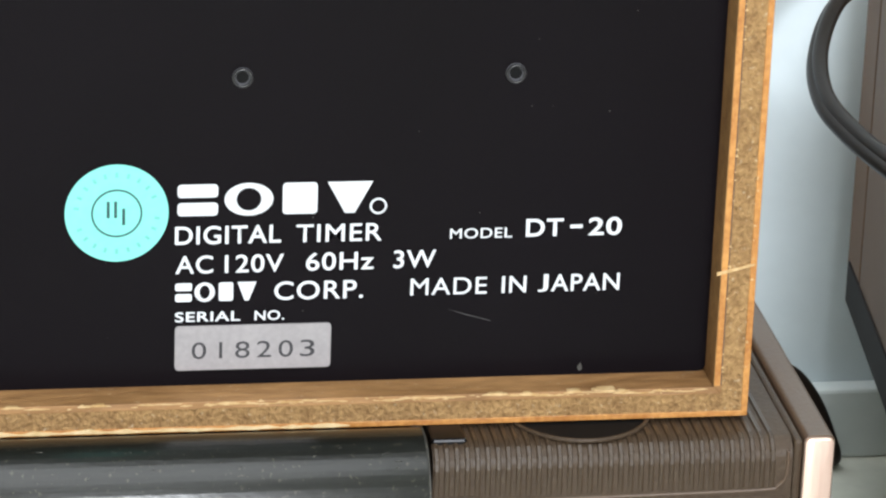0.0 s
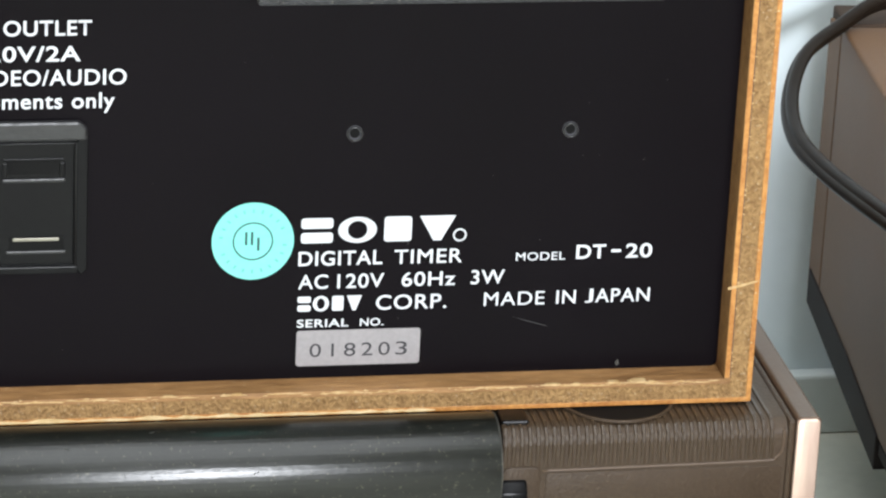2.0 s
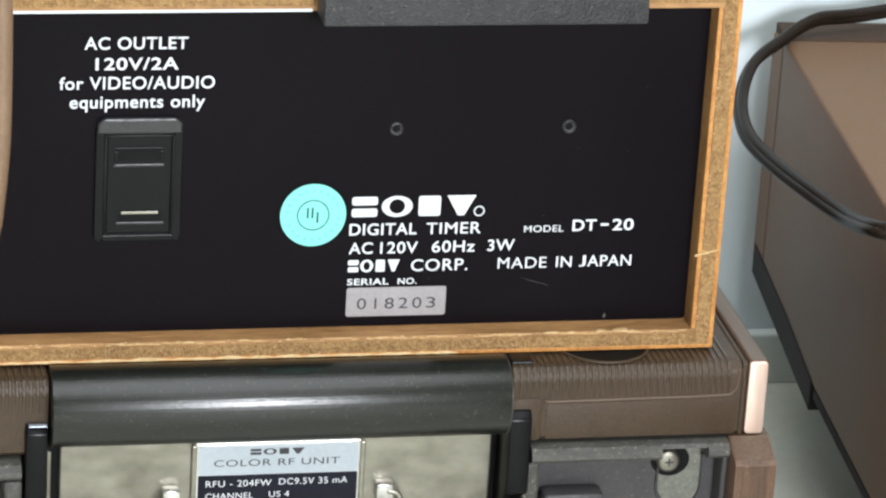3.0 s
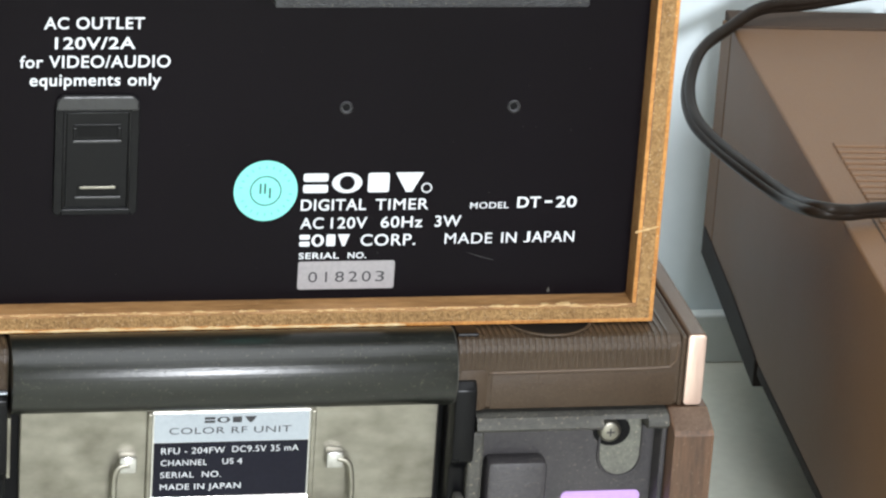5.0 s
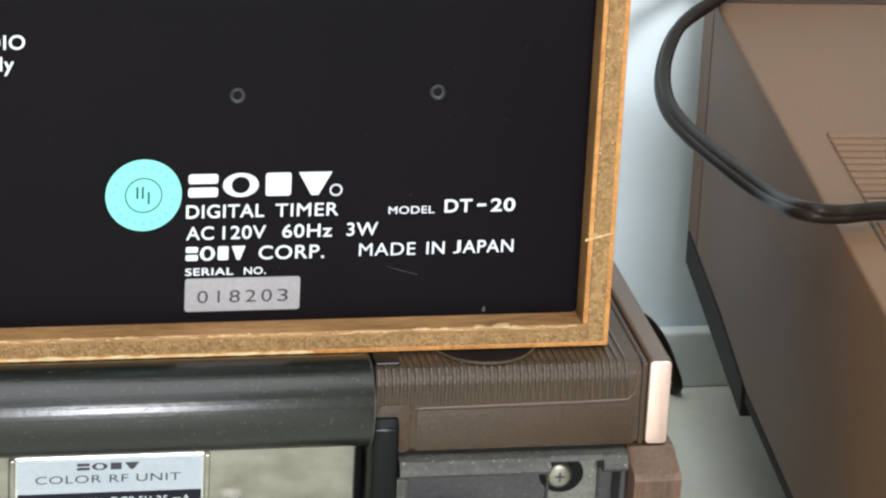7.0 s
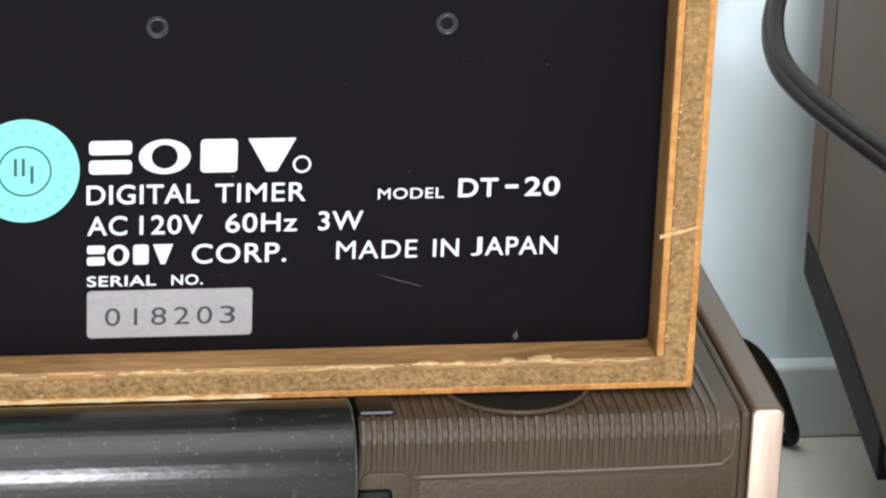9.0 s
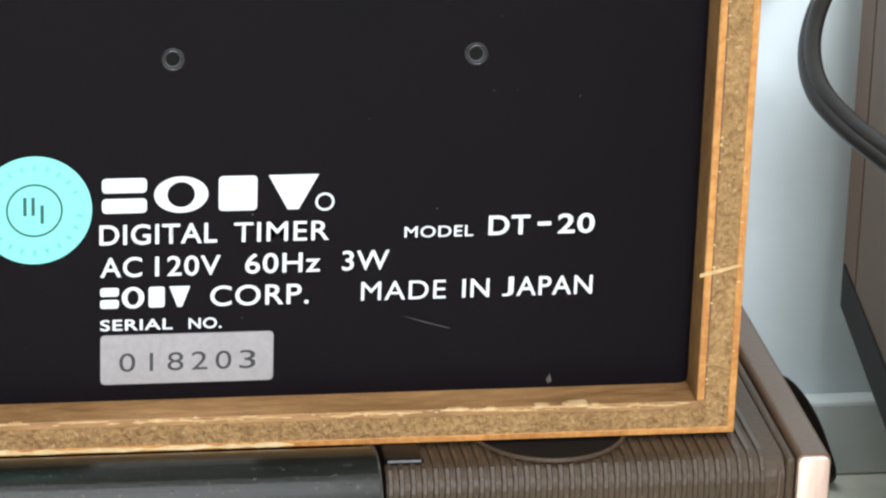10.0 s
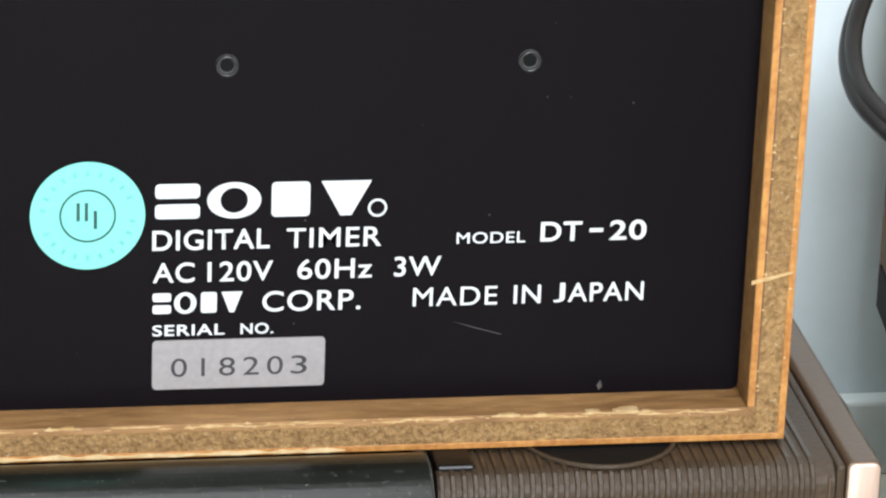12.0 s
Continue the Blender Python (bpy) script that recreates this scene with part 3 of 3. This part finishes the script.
U_LINE = [(6.36, -7.5)] + [(6.84 + 0.48 * math.cos(radians(a)), -8.42 + 0.52 * math.sin(radians(a))) for a in range(180, 361, 15)] + [(7.32, -7.2), (6.36, -7.2)]
part("screw_pocket", prism(U_LINE, "y", -0.99, -0.9), M_POCKET, rear, "dusty rounded pocket")
part("pocket_rim", tube([(6.34, -1.0, -7.5)] + [(6.84 + 0.52 * math.cos(radians(a)), -1.0, -8.42 + 0.56 * math.sin(radians(a))) for a in range(180, 361, 15)] + [(7.36, -1.0, -7.5)], 0.03, 8, 3), M_GREY, rear)
# black ellipse stands in for the shade round the screw
part("pocket_shade", prism(ellipse(6.6, -7.78, 0.45, 0.40, 28), "y", -1.0, -0.95), M_BLACK_AND_SHADE, rear)
screw = smooth(part("screw", prism(ellipse(6.52, -7.74, 0.27, 0.27, 28), "y", -1.22, -0.9, 0.09), M_STEEL, rear, "worn cross-head screw"))
part("screw_slot", block(6.42, 6.62, -1.228, -1.2, -7.76, -7.72), M_GREY, screw)
part("screw_slot", block(6.50, 6.54, -1.228, -1.2, -7.84, -7.64), M_GREY, screw)
smooth(part("cover_box", block(3.55, 5.0, -1.55, -0.9, -13.6, -8.30, 0.16), M_GREY, rear, "raised dark cover"))
lilac = part("channel_label", prism(rounded(5.50, 7.42, -10.8, -9.37, 0.14), "y", -0.975, -0.9), M_PURPLE, rear, "lilac paper label with white lettering")
print_text("CHANNEL", 5.74, 7.28, -9.88, -9.60, -0.976, M_INK, lilac, bold=0.02)

rear_left = part("rear_panel", block(DX0 + 1.5, -8.2, -0.95, -0.4, -13.7, -7.1), M_GREY, deck, "charcoal rear panel")
part("rim", prism([(-0.4, -7.10), (-1.30, -7.10), (-1.55, -7.15), (-1.68, -7.26), (-1.70, -7.38), (-1.60, -7.48), (-0.9, -7.52)], "x", DX0 + 1.5, -8.25), M_DUST, rear_left, "dusty metal rim")
part("rim", block(-8.62, -8.22, -1.55, -0.9, -13.7, -7.55, 0.08), M_DUST, rear_left)
# long tube along the rear
CY, CZ, CR = -1.15, -5.94, 0.90
tube_part = part("tube_cover", prism([(CY + CR * math.cos(2 * math.pi * k / 64), CZ + CR * math.sin(2 * math.pi * k / 64)) for k in range(64)], "x", -7.62, 2.57, 0.015), M_TUBE, deck, "satin black half-round cover")
smooth(tube_part, 30)
tube_rng = random.Random(9)
for k in range(46):
    a, sx0 = radians(tube_rng.uniform(95, 235)), tube_rng.uniform(-7.4, 2.5)
    size, lean = tube_rng.choice((0.012, 0.016, 0.022, 0.05)), tube_rng.uniform(-0.6, 0.6)
    p0, p1 = [(sx0 + e * size, CY + (CR + 0.003) * math.cos(a + e * lean * size), CZ + (CR + 0.003) * math.sin(a + e * lean * size)) for e in (-1, 1)]
    part("dust_speck", tube([p0, p1], 0.007, 5, 1), M_DUST, tube_part)
# thin bright rim at the tube's end
part("end_rim", tube([(2.575, CY + CR * 0.995 * math.cos(radians(a)), CZ + CR * 0.995 * math.sin(radians(a))) for a in range(60, 271, 15)], 0.014, 6, 2), M_DUST, tube_part)
for x0, x1 in ((2.65, 3.16), (-8.16, -7.68)):
    smooth(part("hinge_bracket", prism([(0.0, -6.2), (-1.45, -6.22), (-1.62, -6.4), (-1.62, -8.2), (-1.3, -8.5), (-1.3, -10.8), (0.0, -10.8)], "x", x0, x1, 0.05), M_BLACK, deck, "black plastic hinge bracket"))
part("clip_bracket", block(2.78, 3.0, -1.7, -1.3, -10.6, -9.1, 0.06), M_DUST, deck)
part("bracket_edge", block(-8.10, -7.70, -1.60, -1.45, -6.235, -6.205, 0.008), M_SILVER, deck)
part("metal_edge", block(-7.62, -7.55, -1.0, -0.4, -8.6, -7.1), M_STEEL, deck)

# tuner unit below the tube
unit = part("tuner_unit", block(-7.30, 2.50, -0.55, 1.0, -9.66, -6.6, 0.04), M_STEEL, deck, "dull nickel-plated tuner unit")
part("dark_base", block(-7.6, 2.9, -0.2, 1.5, -13.8, -9.9), M_BLACK_AND_SHADE, deck)
label = part("name_plate", prism(rounded(-4.28, -0.50, -9.49, -7.21, 0.06), "y", -0.64, -0.55, 0.01), M_CHROME, unit, "framed name plate, silver over dark blue")
part("frame_lip", block(-4.26, -0.52, -0.72, -0.60, -9.51, -9.40, 0.03), M_CHROME, label, "bright lower lip")
for x0, x1 in ((-4.36, -4.24), (-0.54, -0.42)):
    part("frame_side", block(x0, x1, -0.69, -0.56, -9.47, -7.23, 0.03), M_STEEL, label)
part("silver_field", prism(rounded(-4.20, -0.58, -7.98, -7.27, 0.03), "y", -0.648, -0.63), M_SILVER, label)
part("blue_field", prism(rounded(-4.20, -0.58, -9.38, -7.99, 0.03), "y", -0.648, -0.63), M_NAVY, label)
print_mark(-3.05, -1.80, -7.50, -7.35, -0.649, M_PLATE_INK, label)
print_text("COLOR RF UNIT", -3.85, -1.0, -7.77, -7.60, -0.649, M_PLATE_INK, label)
print_text("RFU - 204FW", -4.02, -2.53, -8.27, -8.11, -0.649, M_INK, label)
print_text("DC9.5V 35 mA", -2.36, -0.80, -8.255, -8.095, -0.649, M_INK, label)
print_text("CHANNEL", -4.02, -2.94, -8.57, -8.42, -0.649, M_INK, label)
print_text("US 4", -2.58, -2.12, -8.56, -8.41, -0.649, M_INK, label)
print_text("SERIAL  NO.", -4.02, -2.6, -8.88, -8.73, -0.649, M_INK, label)
print_text("MADE IN JAPAN", -4.02, -2.13, -9.19, -9.04, -0.649, M_INK, label)
for c in (-4.80, 0.05):
    smooth(part("clip", block(c - 0.21, c + 0.20, -0.86, -0.5, -8.66, -8.24, 0.06), M_CHROME, unit, "bright bent-metal clip"))
part("bail", tube([(-4.78, -0.80, -8.45), (-5.03, -0.82, -8.5), (-5.12, -0.84, -8.8), (-5.10, -0.88, -9.48), (-4.9, -0.9, -9.73), (-4.0, -0.9, -9.75), (-0.4, -0.9, -9.73), (0.28, -0.9, -9.68), (0.45, -0.88, -9.43), (0.44, -0.84, -8.8), (0.34, -0.82, -8.5), (0.1, -0.80, -8.42)], 0.075, 10), M_STEEL, unit, "bent wire bail")

# ---- the brown case beside the recorder ----
case = thing("brown_case_machine", "tan-brown boxy machine with a slotted top beside the wall", "machine")
TOP, BOT = -3.80, -10.9
px, py = 13.83, 16.4
LONG = 34.0


def turned(ob):
    """Turn a part of the case about its rear corner, as the whole case stands askew."""
    c = Vector((px / 100, py / 100, 0))
    ob.data.transform(Matrix.Translation(c) @ Matrix.Rotation(radians(-4.1), 4, "Z") @ Matrix.Translation(-c))
    return ob


cover = smooth(turned(part("cover", block(px, px + 30, py - LONG, py, BOT, TOP, 0.10, 3), M_CASE, case, "tan-brown painted cover")))
# rear part with a dark sunken top, broken by one light notch
NOTCH0, NOTCH1 = 18.6, 18.9
turned(part("rear_cover", block(px, px + 30, py + 0.01, py + 1.2, BOT + 0.3, TOP - 0.20, 0.02), M_CASE, case))
for x0, x1 in ((px + 0.1, NOTCH0), (NOTCH1, px + 29.9)):
    turned(part("rear_strip", block(x0, x1, py + 0.04, py + 1.45, TOP - 0.32, TOP + 0.03, 0.05), M_CASE_SIDE, case, "dark brown strip behind the top"))
turned(part("base", prism([(py + 1.0, BOT + 0.8), (py + 1.0, BOT - 0.05), (py - 6.8, BOT - 0.72), (py - 6.8, BOT + 0.1), (py - 3.5, BOT + 0.5)], "x", px - 0.04, px + 3, 0.03), M_CASE_BASE, case, "black rear base"))
turned(part("base_rim", block(px + 0.03, px + 29.9, py - LONG + 0.1, py - 6.85, BOT - 0.36, BOT - 0.01, 0.05), M_CASE_BASE, case, "black lower rim"))
turned(part("plinth", block(px + 5.5, px + 28, py - LONG + 2, py - 1.0, FLOOR_Z, BOT - 0.37), M_BLACK_AND_SHADE, case))
sx, sy = px + 0.87, py - 9.05
for k in range(16):
    turned(part("slat", block(sx, sx + 12, sy - 0.40 * k - 0.29, sy - 0.40 * k, TOP - 0.02, TOP + 0.06, 0.03, 1), M_CASE, cover))
turned(part("slot_field", block(sx + 0.02, sx + 12, sy - 6.4, sy, TOP - 0.01, TOP + 0.01), M_CASE, cover))
# raised rail along the top's side edge
turned(part("top_seam", block(px + 0.72, px + 0.78, py - LONG + 0.2, sy - 4.2, TOP - 0.02, TOP + 0.012), M_CASE_SIDE, cover))

# black lead looped beside the case
lead = thing("black_lead", "dark brown rubber lead looped beside the brown machine", "cable")
LEAD = [(27.0, 17.4, -2.7), (21.0, 17.3, -2.7), (16.31, 17.0, -3.3), (14.74, 16.6, -3.32), (13.64, 16.0, -3.69), (12.6, 15.0, -3.99), (11.93, 13.6, -4.45), (11.62, 11.9, -4.71), (11.67, 10.0, -4.72), (11.89, 7.5, -4.54), (12.15, 4.8, -4.25), (11.99, 2.03, -3.45), (12.76, 1.74, -3.45), (13.77, 1.89, -3.45), (17.77, 2.19, -3.45), (23.77, 2.89, -3.45)]
for ox, oz in ((-0.04, -0.05), (0.05, 0.07)):
    smooth(part("strand", tube([(p[0] + ox, p[1], p[2] + oz) for p in LEAD], 0.15), M_CABLE, lead))

# dark lead behind the recorder's side
lead2 = thing("hanging_lead", "black lead hanging behind the video recorder", "cable")
smooth(part("lead", tube([(10.4, 17.5, -12.7), (11.6, 17.6, -12.5), (12.4, 17.7, -12.42), (12.95, 17.8, -12.62), (13.3, 17.8, -12.95), (13.62, 17.8, -13.47), (13.88, 17.8, -14.1), (14.02, 17.85, -14.5), (14.02, 18.1, -14.74), (13.6, 18.3, -14.74)], 0.14), M_CABLE, lead2))
